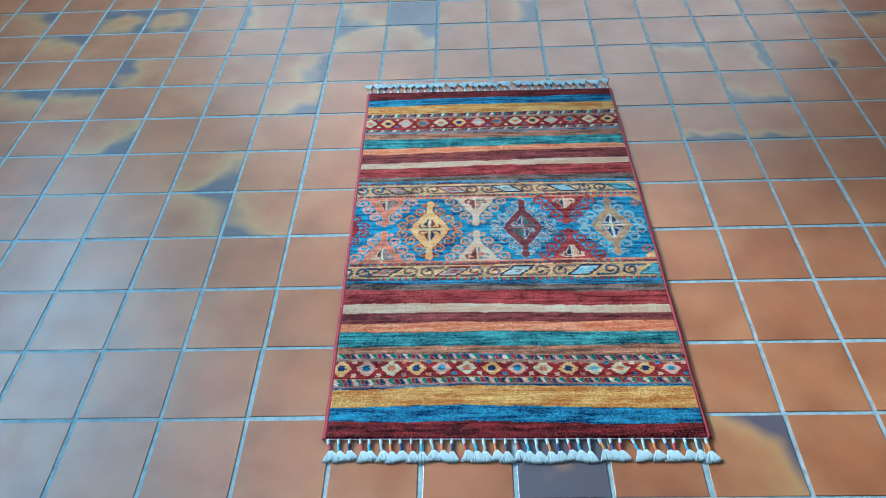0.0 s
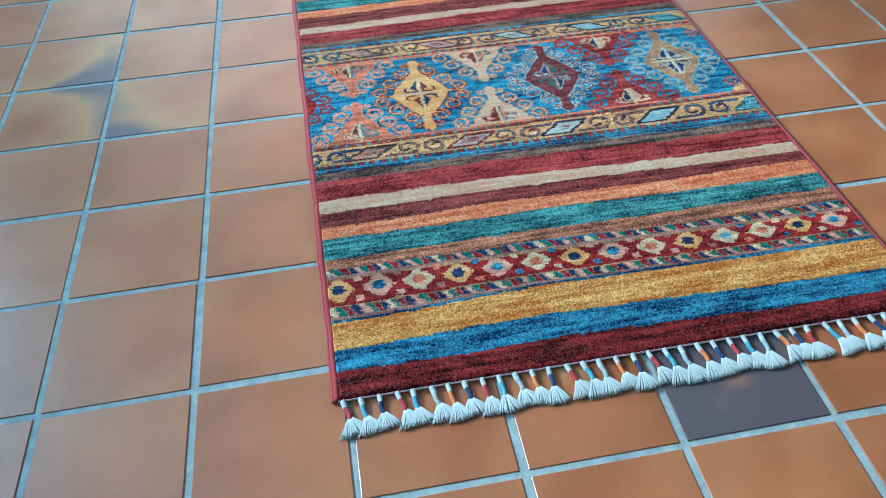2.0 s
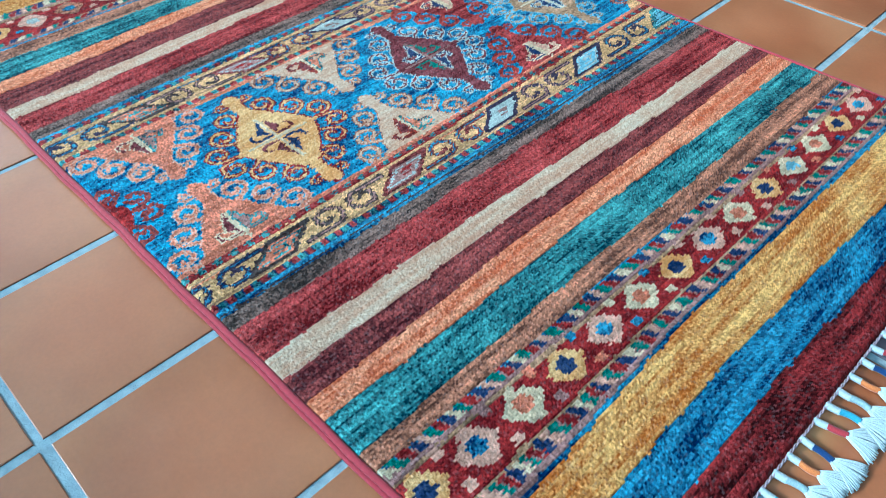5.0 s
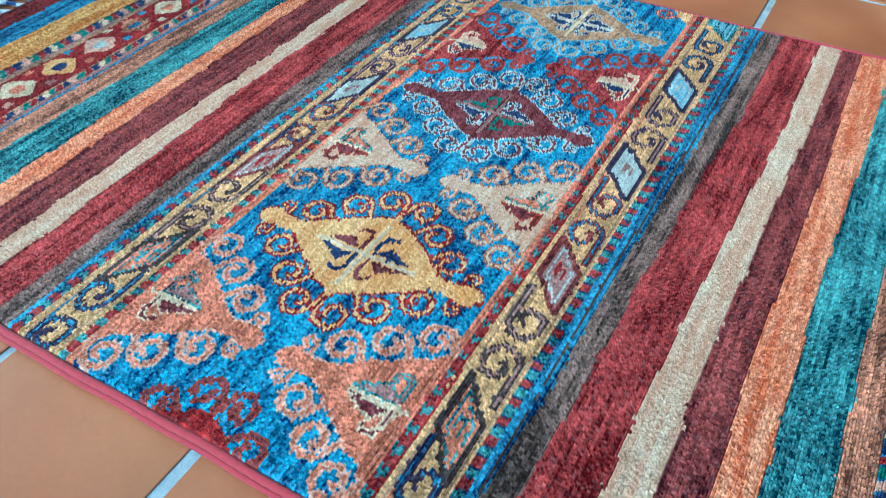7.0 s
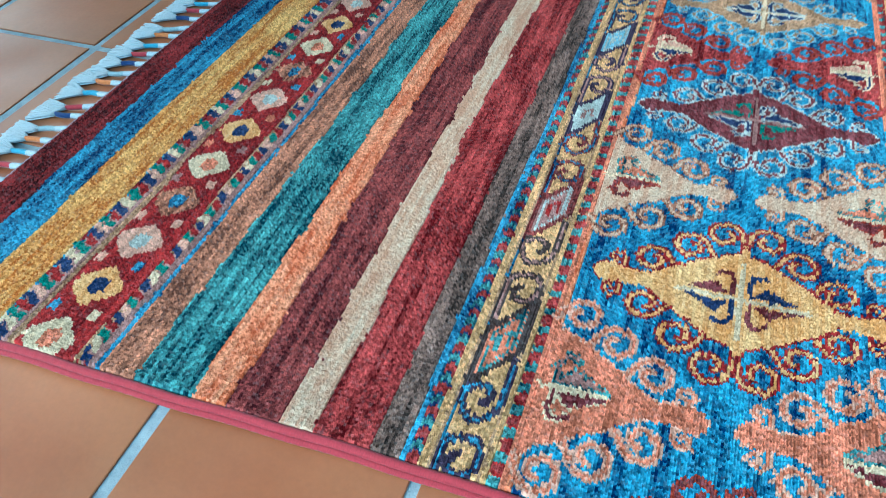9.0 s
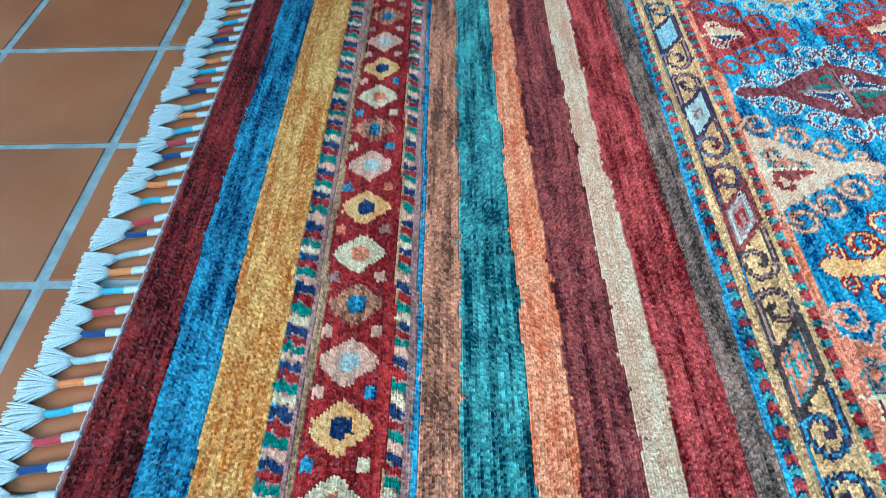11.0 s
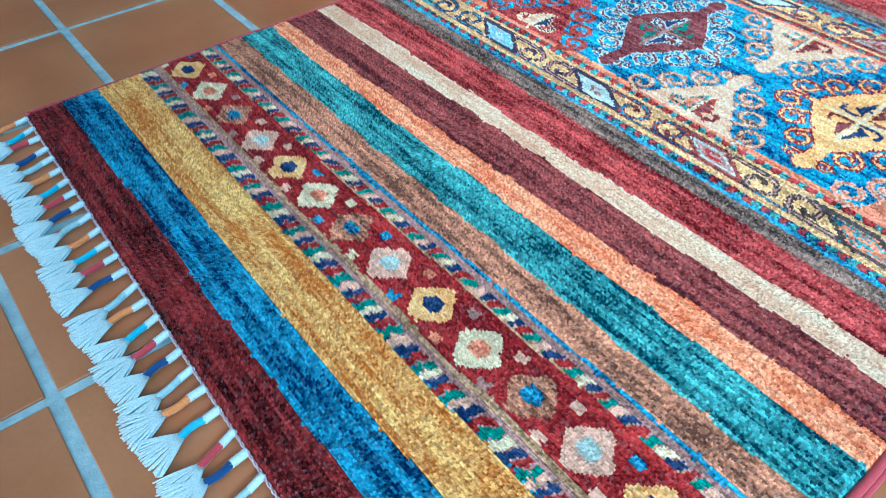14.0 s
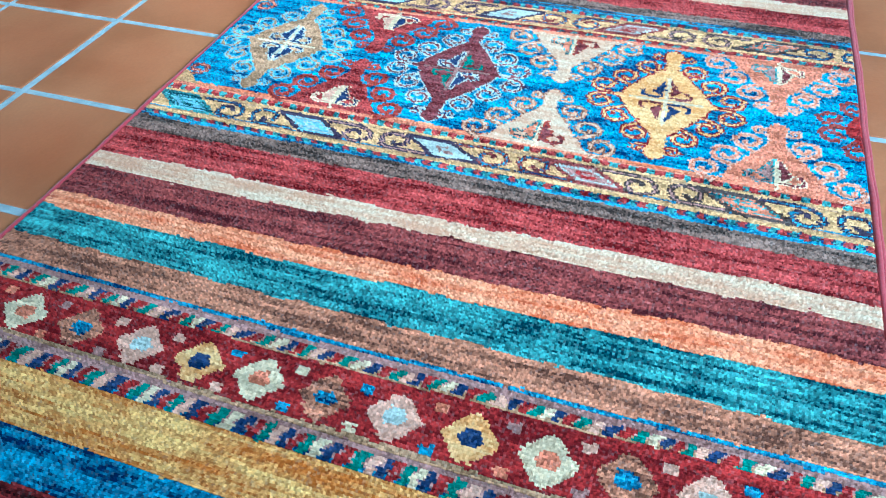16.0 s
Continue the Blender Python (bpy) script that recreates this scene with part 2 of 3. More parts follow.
def tube(bm, points, radii, sides=6, squash=1.0):
    """A closed tube through points, one radius for each."""
    rings = []
    pts = [Vector(p) for p in points]
    for k, p in enumerate(pts):
        along = (pts[min(k + 1, len(pts) - 1)] - pts[max(k - 1, 0)]).normalized()
        side = along.cross(Vector((0, 0, 1)))
        side = side.normalized() if side.length > 1e-6 else Vector((1, 0, 0))
        up = side.cross(along)
        rings.append([bm.verts.new(p + radii[k] * (math.cos(a) * side + squash * math.sin(a) * up)) for a in (2 * math.pi * s / sides for s in range(sides))])
    for a, b in zip(rings, rings[1:]):
        for s in range(sides):
            bm.faces.new((a[s], a[(s + 1) % sides], b[(s + 1) % sides], b[s]))
    bm.faces.new(rings[0][::-1])
    bm.faces.new(rings[-1])


# ---- walls, ceiling and window ----
T = 0.2
wall_left = tagged(new("wall_west"), "white plastered wall with a wide window opening", "wall", kind="structure")
for y0, y1, z0, z1 in ((Y0, WIN_Y0, 0, ROOM_H), (WIN_Y1, Y1, 0, ROOM_H), (WIN_Y0, WIN_Y1, 0, WIN_Z0), (WIN_Y0, WIN_Y1, WIN_Z1, ROOM_H)):
    part("wall_section", box(bmesh.new(), X0 - T, y0, z0, X0, y1, z1), PLASTER, wall_left)
wall_end = tagged(new("wall_north"), "white plastered wall with a window opening", "wall", kind="structure")
for x0, x1, z0, z1 in ((X0 - T, END_X0, 0, ROOM_H), (END_X1, X1 + T, 0, ROOM_H), (END_X0, END_X1, 0, END_Z0), (END_X0, END_X1, END_Z1, ROOM_H)):
    part("wall_section", box(bmesh.new(), x0, Y1, z0, x1, Y1 + T, z1), PLASTER, wall_end)
# unseen walls that close the room, kept dark so they return little light
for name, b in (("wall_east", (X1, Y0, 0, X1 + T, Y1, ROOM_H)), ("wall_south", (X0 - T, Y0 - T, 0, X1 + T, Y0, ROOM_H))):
    tagged(new(name, mesh_of(name, box(bmesh.new(), *b), LOW_BOUNCE_WALL)), "plain unseen wall, darkened to bounce less light", "wall", kind="structure")
tagged(new("ceiling", mesh_of("ceiling", box(bmesh.new(), X0 - T, Y0 - T, ROOM_H, X1 + T, Y1 + T, ROOM_H + 0.2), PLASTER)), "plain white ceiling", "ceiling", kind="structure")
window = tagged(new("window_1"), "wide white-framed window letting in cool daylight", "window", kind="structure")
for k in range(4):
    y = WIN_Y0 + 0.025 + k * (WIN_Y1 - WIN_Y0 - 0.05) / 3
    part("mullion", box(bmesh.new(), X0 - 0.09, y - 0.025, WIN_Z0 + 0.05, X0 - 0.03, y + 0.025, WIN_Z1 - 0.05), FRAME_PAINT, window)
for z in (WIN_Z0, WIN_Z1 - 0.05):
    part("window_frame", box(bmesh.new(), X0 - 0.09, WIN_Y0, z, X0 - 0.03, WIN_Y1, z + 0.05), FRAME_PAINT, window)
end_window = tagged(new("window_2"), "white-framed window letting in daylight", "window", kind="structure")
for k in range(5):
    x = END_X0 + 0.025 + k * (END_X1 - END_X0 - 0.05) / 4
    part("mullion", box(bmesh.new(), x - 0.025, Y1 + 0.03, END_Z0 + 0.05, x + 0.025, Y1 + 0.09, END_Z1 - 0.05), FRAME_PAINT, end_window)
for z in (END_Z0, END_Z1 - 0.05):
    part("window_frame", box(bmesh.new(), END_X0, Y1 + 0.03, z, END_X1, Y1 + 0.09, z + 0.05), FRAME_PAINT, end_window)

# ---- rug: placed by a slight turn and shear ----
RUG_W, V0, V1 = 0.832, -0.008, 1.356
PILE = 0.0095


def on_rug(u, v):
    """World x, y of the rug's own u (across) and v (along)."""
    y = v - 0.050 - 0.0065 * u
    return 0.1875 + u - 0.0115 * y, y


# the cartoon is drawn straight, knot by knot, and is bent to the woven rug further down
NU, NV = round(RUG_W / KNOT), round((V1 - V0) / KNOT)
UU = (np.arange(NU) + 0.5) * KNOT
VV = V0 + (np.arange(NV) + 0.5) * KNOT
cartoon = np.zeros((NV, NU), np.uint8)    # dye of each knot
region = np.zeros((NV, NU), np.int16)     # woven area that each knot belongs to
REGIONS = []
rng = np.random.default_rng(7)


def dye(name):
    return DYE_NAMES.index(name)


def area(name, label=""):
    REGIONS.append((name, label))
    return len(REGIONS) - 1


def wavy(seed, size):
    """A hand-woven edge that wanders by up to about size across the rug."""
    r = np.random.default_rng(seed)
    a = sum(r.uniform(-1, 1) * np.sin(UU * f + r.uniform(0, 6.3)) / k for k, f in enumerate((13, 29, 61, 110), 1))
    steps = np.repeat(r.uniform(-1, 1, NU // 5 + 1), 5)[:NU]
    return size * (0.6 * a + 0.06 * steps)


def stripe(v0, v1, colour, seed0, seed1, wob0=0.0015, wob1=0.0015, name="stripe", label=""):
    lo, hi = v0 + wavy(seed0, wob0), v1 + wavy(seed1, wob1)
    mask = (VV[:, None] >= lo[None]) & (VV[:, None] < hi[None])
    cartoon[mask] = dye(colour)
    region[mask] = area(name, label)


def window_of(u0, u1, v0, v1):
    a, b = max(0, int(u0 / KNOT) - 1), max(0, min(NU, int(u1 / KNOT) + 2))
    c, d = max(0, int((v0 - V0) / KNOT) - 1), max(0, min(NV, int((v1 - V0) / KNOT) + 2))
    return slice(c, d), slice(a, b)


def disc(u, v, r, colour):
    s = window_of(u - r, u + r, v - r, v + r)
    cartoon[s][(UU[s[1]][None] - u) ** 2 + (VV[s[0]][:, None] - v) ** 2 <= r * r] = colour


def stroke(points, r, colour):
    c = dye(colour)
    for (a, b), (e, f) in zip(points, points[1:]):
        n = max(1, int(math.hypot(e - a, f - b) / (KNOT * 0.4)))
        for k in range(n + 1):
            disc(a + (e - a) * k / n, b + (f - b) * k / n, r, c)


def poly(points, colour=None, ident=None):
    """Fills a convex or star-shaped outline."""
    us, vs = [p[0] for p in points], [p[1] for p in points]
    s = window_of(min(us), max(us), min(vs), max(vs))
    U, V = np.meshgrid(UU[s[1]], VV[s[0]])
    odd = np.zeros(U.shape, bool)
    for (a, b), (e, f) in zip(points, points[1:] + points[:1]):
        if abs(f - b) > 1e-9:
            odd ^= ((b > V) != (f > V)) & (U < (e - a) * (V - b) / (f - b) + a)
    if colour:
        cartoon[s][odd] = dye(colour)
    if ident is not None:
        region[s][odd] = ident


def curl(u, v, outward, turn, body, line, r=0.0122, whirls=1.02, thick=0.0034):
    """A ram's-horn hook: it leaves the motif at the side of (u, v) that lies a quarter turn before outward, swings out and round, and winds in; turn is 1 or -1."""
    root = radians(outward - turn * 152)
    pts = [(u + 1.55 * r * math.cos(root), v + 1.55 * r * math.sin(root))]
    for k in range(30):
        f = k / 29
        a = radians(outward + turn * (-112 + 360 * whirls * f))
        q = r * (1 - 0.12 * f if f < 0.6 else 0.928 - 1.7 * (f - 0.6))
        pts.append((u + q * math.cos(a), v + q * math.sin(a)))
    stroke(pts, thick, line)
    stroke(pts, thick * 0.42, body)


# edges between the stripes: straight place in the cartoon (and at 0.30 m across), place at 0.08 m and at 0.60 m
EDGES = [
    (0.039, 0.036, 0.030), (0.083, 0.072, 0.070), (0.135, 0.122, 0.130), (0.139, 0.1285, 0.134), (0.154, 0.148, 0.149), (0.159, 0.153, 0.154),
    (0.200, 0.2025, 0.194), (0.2045, 0.2075, 0.199), (0.219, 0.221, 0.2125), (0.223, 0.226, 0.217), (0.247, 0.247, 0.249), (0.292, 0.293, 0.289),
    (0.322, 0.318, 0.322), (0.355, 0.353, 0.348), (0.383, 0.387, 0.374), (0.430, 0.433, 0.422), (0.452, 0.453, 0.447), (0.470, 0.470, 0.469),
    (0.512, 0.510, 0.515), (0.530, 0.530, 0.535), (0.790, 0.790, 0.788), (0.807, 0.808, 0.810), (0.8455, 0.8455, 0.8480), (0.8705, 0.8700, 0.8705),
    (0.8945, 0.893, 0.897), (0.9405, 0.9355, 0.948), (0.965, 0.9625, 0.9752), (1.0115, 1.005, 1.0215), (1.0405, 1.036, 1.047), (1.086, 1.0860, 1.0905),
    (1.1175, 1.1150, 1.1215), (1.1230, 1.1205, 1.1275), (1.1355, 1.1330, 1.1415), (1.1415, 1.1385, 1.1475), (1.2005, 1.1975, 1.1990), (1.2060, 1.2030, 1.2055),
    (1.2235, 1.2205, 1.2235), (1.2280, 1.2255, 1.2285), (1.279, 1.2707, 1.2793), (1.3171, 1.3118, 1.3204),
]
# dyes from the near end to the far end, one more than there are edges
BARS, DOTS, HOOKS = "slanted bars in navy, red, cream and teal", "dotted guard line in red and teal", "yellow border with dark hooks and lozenges"
HALF = [("dark_red", "deep red wool end stripe"), ("blue", "streaky blue wool stripe"), ("gold", "golden yellow wool stripe"), ("blue", "thin blue guard line"),
        ("mauve", BARS), ("tan", "thin tan guard line"), ("madder", "red band between the diamonds"), ("tan", "thin tan guard line"), ("mauve", BARS),
        ("blue", "thin blue guard line"), ("brown", "brown and salmon wool stripe"), ("teal", "streaky teal wool stripe"), ("orange", "orange wool stripe"),
        ("plum", "dark plum wool stripe"), ("ivory", "ivory wool stripe"), ("red", "red wool stripe"), ("grey", "grey-brown wool stripe"),
        ("blue", "blue guard band with red and teal dots"), ("yellow", HOOKS), ("orange", DOTS)]
ORDER = HALF + [("field_blue", "blue ground of the medallion field")] + HALF[::-1]
PLACES = [V0 - 0.03] + [e[0] for e in EDGES] + [V1 + 0.03]
PLAIN = ("dark_red", "gold", "brown", "teal", "orange", "plum", "ivory", "red", "grey")
KINDS = {"field_blue": "medallion_field", "madder": "diamond_band", "yellow": "border_band", "mauve": "barred_band"}
for k, (c, lab) in enumerate(ORDER):
    a, b = PLACES[k], PLACES[k + 1]
    w0 = 0.0030 if c in PLAIN and k > 0 and ORDER[k - 1][0] in PLAIN + ("blue",) else 0.0012
    w1 = 0.0030 if c in PLAIN and k < len(ORDER) - 1 and ORDER[k + 1][0] in PLAIN + ("blue",) else 0.0012
    nm = KINDS.get(c, "stripe") if b - a > 0.0075 else "guard_line"
    stripe(a - 0.004, b, c, 100 + k, 101 + k, w0, w1, nm, lab)


# barred bands: slanted bars
def bars(v0, v1, lean, seed):
    s = window_of(0, RUG_W, v0, v1)
    U, V = np.meshgrid(UU[s[1]], VV[s[0]])
    pos = (U + lean * (V - v0)) / 0.0100 + 0.3 * np.sin(U * 61 + seed) + 0.12 * np.sin(U * 173 + V * 400)
    idx = np.floor(pos).astype(int)
    order = [dye(n) for n in ("navy", "cream", "green", "madder", "navy", "pink", "green", "madder")]
    # slim bars on a dull pink ground
    hit = (V > v0 + 0.001) & (V < v1 - 0.001) & (pos - idx < 0.80)
    cartoon[s][hit] = np.array(order)[idx[hit] % len(order)]


bars(0.1385, 0.1545, 0.5, 1)
bars(0.2040, 0.2195, 0.6, 2)
bars(1.1230, 1.1360, -0.6, 3)
bars(1.2055, 1.2240, -0.3, 4)


# dotted guard lines
def dots(v, size, pitch, first, second, h=0.5):
    for k in range(int(RUG_W / pitch) + 1):
        u = (k + 0.5) * pitch
        poly([(u - size / 2, v - size * h), (u + size / 2, v - size * h), (u + size / 2, v + size * h), (u - size / 2, v + size * h)], first if k % 2 else second)


def line(v0, v1, colour):
    poly([(0, v0), (RUG_W, v0), (RUG_W, v1), (0, v1)], colour)


for va, vb in ((0.512, 0.530), (0.790, 0.807)):
    line(va, vb, "madder")
    line(va, va + 0.0045, "coral" if va > 0.7 else "yellow")
    line(vb - 0.0045, vb, "yellow" if va > 0.7 else "coral")
    dots((va + vb) / 2, 0.0077, 0.0098, "red", "teal", h=0.55)
for va, vb, near in ((0.452, 0.470, True), (0.8455, 0.8705, False)):
    mid = va + 0.0125 if near else va + 0.0110
    line(mid - 0.0045, mid + 0.0045, "navy")
    dots(mid, 0.0077, 0.0098, "teal", "red", h=0.55)
    if near:
        line(va, va + 0.0022, "dark_brown")
    else:
        line(va, va + 0.0060, "yellow")

# diamonds
NEAR = [("amber", "navy"), ("pink", "blue"), ("cream", "coral")]
FAR = [("cream", "coral"), ("amber", "navy"), ("pink", "white"), ("brown", "blue")]
SPOTS = ("blue", "pink", "cream", "mauve", "blue", "coral", "pink")
FAR_U = (0.0145, 0.0745, 0.1325, 0.191, 0.2495, 0.3105, 0.3735, 0.434, 0.494, 0.552, 0.6115, 0.674, 0.736, 0.797)


def diamond(u, v, h, body, core):
    w = 0.0230
    ident = area("diamond", f"woven {body} diamond with a {core} centre")
    poly([(u - w, v), (u, v - h), (u + w, v), (u, v + h)], None, ident)
    poly([(u - w, v - 0.002), (u - w * 0.24, v - h * 0.92), (u, v - h), (u + w * 0.24, v - h * 0.92), (u + w, v - 0.002),
          (u + w, v + 0.002), (u + w * 0.24, v + h * 0.92), (u, v + h), (u - w * 0.24, v + h * 0.92), (u - w, v + 0.002)], body)
    poly([(u - 0.0105, v), (u - 0.006, v - 0.0075), (u + 0.006, v - 0.0075), (u + 0.0105, v), (u + 0.006, v + 0.0075), (u - 0.006, v + 0.0075)], core)


for k in range(14):
    body, core = NEAR[k % 3] if k != 10 else ("cream", "pale_blue")
    diamond(0.0180 + 0.0595 * k, 0.1795, 0.0185, body, core)
    body, core = FAR[k % 4]
    diamond(FAR_U[k], 1.1710, 0.0235, body, core)
    for v, h, u in ((0.1795, 0.0165, 0.0478 + 0.0595 * k), (1.1710, 0.0205, FAR_U[k] + 0.030)):
        for s in (-1, 1):
            c = SPOTS[(2 * k + s + (3 if v > 1 else 0)) % 7]
            poly([(u - 0.0055, v + s * h - 0.0045), (u + 0.0055, v + s * h - 0.0045), (u + 0.0055, v + s * h + 0.0045), (u - 0.0055, v + s * h + 0.0045)], c)


# hooked border: lozenges with pairs of hooks between them
def hooked_border(v0, v1, flip, centres):
    mid, h = (v0 + v1) / 2, (v1 - v0) / 2
    f = -1 if flip else 1
    fills = [("coral", "teal"), ("mauve", "madder"), ("white", "mauve"), ("pale_blue", "white"), ("pale_blue", "teal")]
    rims = ["dark_brown", "plum", "ink", "ink", "teal"]
    for e in (v0 + 0.0012, v1 - 0.0012):
        stroke([(0, e), (RUG_W, e)], 0.0012, "tan")
    for k, u in enumerate(centres):
        a, b = fills[k]
        q = [(u - 0.046, mid - f * h * 0.80), (u + 0.008, mid - f * h * 0.80), (u + 0.046, mid + f * h * 0.80), (u - 0.008, mid + f * h * 0.80)]
        poly(q, a)
        poly(q, None, area("lozenge", f"{a.replace('_', ' ')} lozenge woven into the border"))
        stroke(q + q[:1], 0.0026, rims[k])
        p = [(u + (x - u) * 0.72, mid + (y - mid) * 0.62) for x, y in q]
        stroke(p + p[:1], 0.0012, "white" if k in (1, 2) else b)
        stroke([(u - 0.010, mid - f * 0.004), (u + 0.004, mid - f * 0.004), (u + 0.010, mid + f * 0.004), (u - 0.004, mid + f * 0.004)], 0.0016, b)
    gaps = [centres[0] - 0.082] + [(a + b) / 2 for a, b in zip(centres, centres[1:])]
    for k, g in enumerate(gaps):
        rim = ("ink", "dark_brown", "plum", "ink", "ink", "teal")[k]
        inner = "mauve" if k % 2 else "blue"
        for s in (-1, 1):
            c = g + s * 0.0240
            pts = []
            for j in range(30):
                t = j / 29
                ang = radians(90 * f * s + f * 400 * t)
                q = h * 0.74 * (1 - 0.10 * t if t < 0.6 else 0.94 - 1.9 * (t - 0.6))
                pts.append((c + 1.22 * q * math.cos(ang), mid + q * math.sin(ang)))
            stem = [(c + s * 0.040, mid + f * s * h * 0.74)] + pts
            stroke(stem, 0.0033, rim)
            stroke(stem[:24], 0.0012, inner)


hooked_border(0.4725, 0.5115, False, (0.104, 0.285, 0.455, 0.635, 0.822))
hooked_border(0.8075, 0.8455, True, (0.122, 0.286, 0.447, 0.613, 0.785))


def comma(u, v, sx, sy, colour, rim):
    """A triangle beside the motif's stem, its point away from the middle, with a hook that curls back at its foot."""
    tri = [(u + sx * 0.0035, v + sy * 0.046), (u + sx * 0.0045, v + sy * 0.009), (u + sx * 0.0170, v + sy * 0.020)]
    hook = [(u + sx * 0.0045, v + sy * 0.0075), (u + sx * 0.0200, v + sy * 0.0060), (u + sx * 0.0285, v + sy * 0.0095), (u + sx * 0.0290, v + sy * 0.0175), (u + sx * 0.0245, v + sy * 0.0200)]
    if rim:
        stroke(tri + tri[:1], 0.0024, rim)
        stroke(hook, 0.0032, rim)
    poly(tri, colour)
    stroke(hook, 0.0019 if not rim else 0.0013, colour)


# medallions
def medallion(u, v, body, rim, arm, first, second, edge, label):
    ident = area("medallion", label)
    outline = [(0.062, 0.0025), (0.053, 0.004), (0.050, 0.013), (0.045, 0.023), (0.038, 0.034), (0.030, 0.046), (0.0215, 0.058), (0.0145, 0.067), (0.0085, 0.074),
               (0.0085, 0.098), (0.0125, 0.104), (0.0105, 0.113), (0.0025, 0.1205)]
    ring = [(u + a, v + b) for a, b in outline] + [(u - a, v + b) for a, b in outline[::-1]] + [(u - a, v - b) for a, b in outline] + [(u + a, v - b) for a, b in outline[::-1]]
    for sx in (-1, 1):
        for sy in (-1, 1):
            for du, dv, out, r in ((0.0765, 0.0172, 24, 0.0136), (0.0535, 0.0445, 40, 0.0138), (0.0280, 0.0735, 42, 0.0132), (0.0195, 0.1025, 10, 0.0064)):
                a = out if sx > 0 else 180 - out
                a = a if sy > 0 else -a
                curl(u + sx * du, v + sy * dv, a, sx * sy, body, rim, r, 1.10 if r > 0.01 else 0.85, 0.0036 if r > 0.01 else 0.0025)
    stroke(ring + ring[:1], 0.0019, rim)
    poly(ring, body, ident)
    stroke([(u - 0.042, v), (u + 0.042, v)], 0.0021, arm)
    stroke([(u, v - 0.050), (u, v + 0.050)], 0.0021, arm)
    for sx in (-1, 1):
        for sy in (-1, 1):
            comma(u, v, sx, sy, first if sx * sy > 0 else second, edge if first == second or sx * sy < 0 else None)


def half_medallion(u, top, body, rim, left, right, label):
    """Grows from the border at the top or bottom of the field, its stem towards the middle."""
    base, s = (0.790, -1) if top else (0.530, 1)
    ident = area("half_medallion", label)
    side = [(0.064, 0.0), (0.052, 0.010), (0.047, 0.024), (0.037, 0.036), (0.030, 0.050), (0.020, 0.062), (0.012, 0.074), (0.0085, 0.082), (0.0085, 0.100), (0.0120, 0.106),
            (0.0095, 0.115), (0.002, 0.121)]
    ring = [(u + a, base + s * b) for a, b in side] + [(u - a, base + s * b) for a, b in side[::-1]]
    for sx in (-1, 1):
        for du, dv, out, r in ((0.0735, 0.0165, 40, 0.0136), (0.0530, 0.0475, 40, 0.0138), (0.0310, 0.0785, 42, 0.0132), (0.0185, 0.1045, 10, 0.0064)):
            a = out if sx > 0 else 180 - out
            a = a if s > 0 else -a
            curl(u + sx * du, base + s * dv, a, sx * s, body, rim, r, 1.10 if r > 0.01 else 0.85, 0.0036 if r > 0.01 else 0.0025)
    stroke(ring, 0.0012, rim)
    poly(ring, body, ident)
    stroke([(u, base), (u, base + s * 0.050)], 0.0021, "cream")
    for sx, (c, edge) in ((-1, left), (1, right)):
        comma(u, base + s * 0.004, sx, s, c, edge)


# side motifs cut by the selvedges
for b, out in ((-0.046, -60), (-0.018, -25), (0.014, 25), (0.042, 60)):
    curl((0.010, 0.035, 0.035, 0.010)[(b > -0.04) + (b > 0) + (b > 0.04)], 0.658 + b, out, 1 if b > 0 else -1, "maroon", "rust")
poly([(-0.01, 0.600), (0.008, 0.632), (0.020, 0.650), (0.020, 0.666), (0.008, 0.684), (-0.01, 0.716)], "madder", area("side_motif", "dark red half motif at the selvedge"))
for s, e in ((1, 0.530), (-1, 0.790)):
    curl(0.812, e + s * 0.034, 180 - s * 40, -s, "coral", "maroon")
    poly([(0.795, e), (0.84, e), (0.84, e + s * 0.035), (0.815, e + s * 0.02)], "yellow")
for top in (False, True):
    half_medallion(0.0930, top, "coral", "pink", ("maroon", "cream"), ("mauve", "teal"), "orange half medallion with hooks at the border")
    half_medallion(0.3520, top, "ivory", "brown", ("maroon", "rust"), ("coral", "teal"), "ivory half medallion with hooks at the border")
    half_medallion(0.6090, top, "red", "rust", ("navy", "cream"), ("pink", "cream"), "red half medallion with hooks at the border")
medallion(0.2205, 0.6560, "amber", "madder", "cream", "maroon", "navy", None, "golden medallion with red-lined hooks")
medallion(0.4835, 0.6590, "maroon", "white", "mauve", "green", "navy", "white", "maroon medallion with white-lined hooks")
medallion(0.7310, 0.6605, "tan", "pale_blue", "cream", "navy", "navy", "white", "tan medallion with pale-lined hooks")

# bent to the weave: every edge wanders across the width
design = np.array([V0 - 0.05] + [e[0] for e in EDGES] + [V1 + 0.05])
spread = np.clip(UU, 0.02, 0.76)
soft = np.hanning(61) / np.hanning(61).sum()
woven = np.zeros((len(design), NU))
woven[0], woven[-1] = design[0], design[-1]
for k, (mid, left, right) in enumerate(EDGES, 1):
    bend = np.interp(spread, (0.08, 0.30, 0.60), (left, mid, right))
    woven[k] = np.convolve(np.pad(bend, 30, mode="edge"), soft, "valid")
pick_v = np.stack([np.interp(VV, woven[:, i], design) for i in range(NU)], 1)
rows_at = np.clip(((pick_v - V0) / KNOT).astype(int), 0, NV - 1)
cols_at = np.broadcast_to(np.arange(NU)[None], (NV, NU))
region = region[rows_at, cols_at]

# the weaver's unevenness: rows slip by a knot, and single knots stray
slip = rng.choice([-1] + [0] * 9 + [1], (NV, 1)) + rng.choice([-1] + [0] * 22 + [1], (NV, NU))
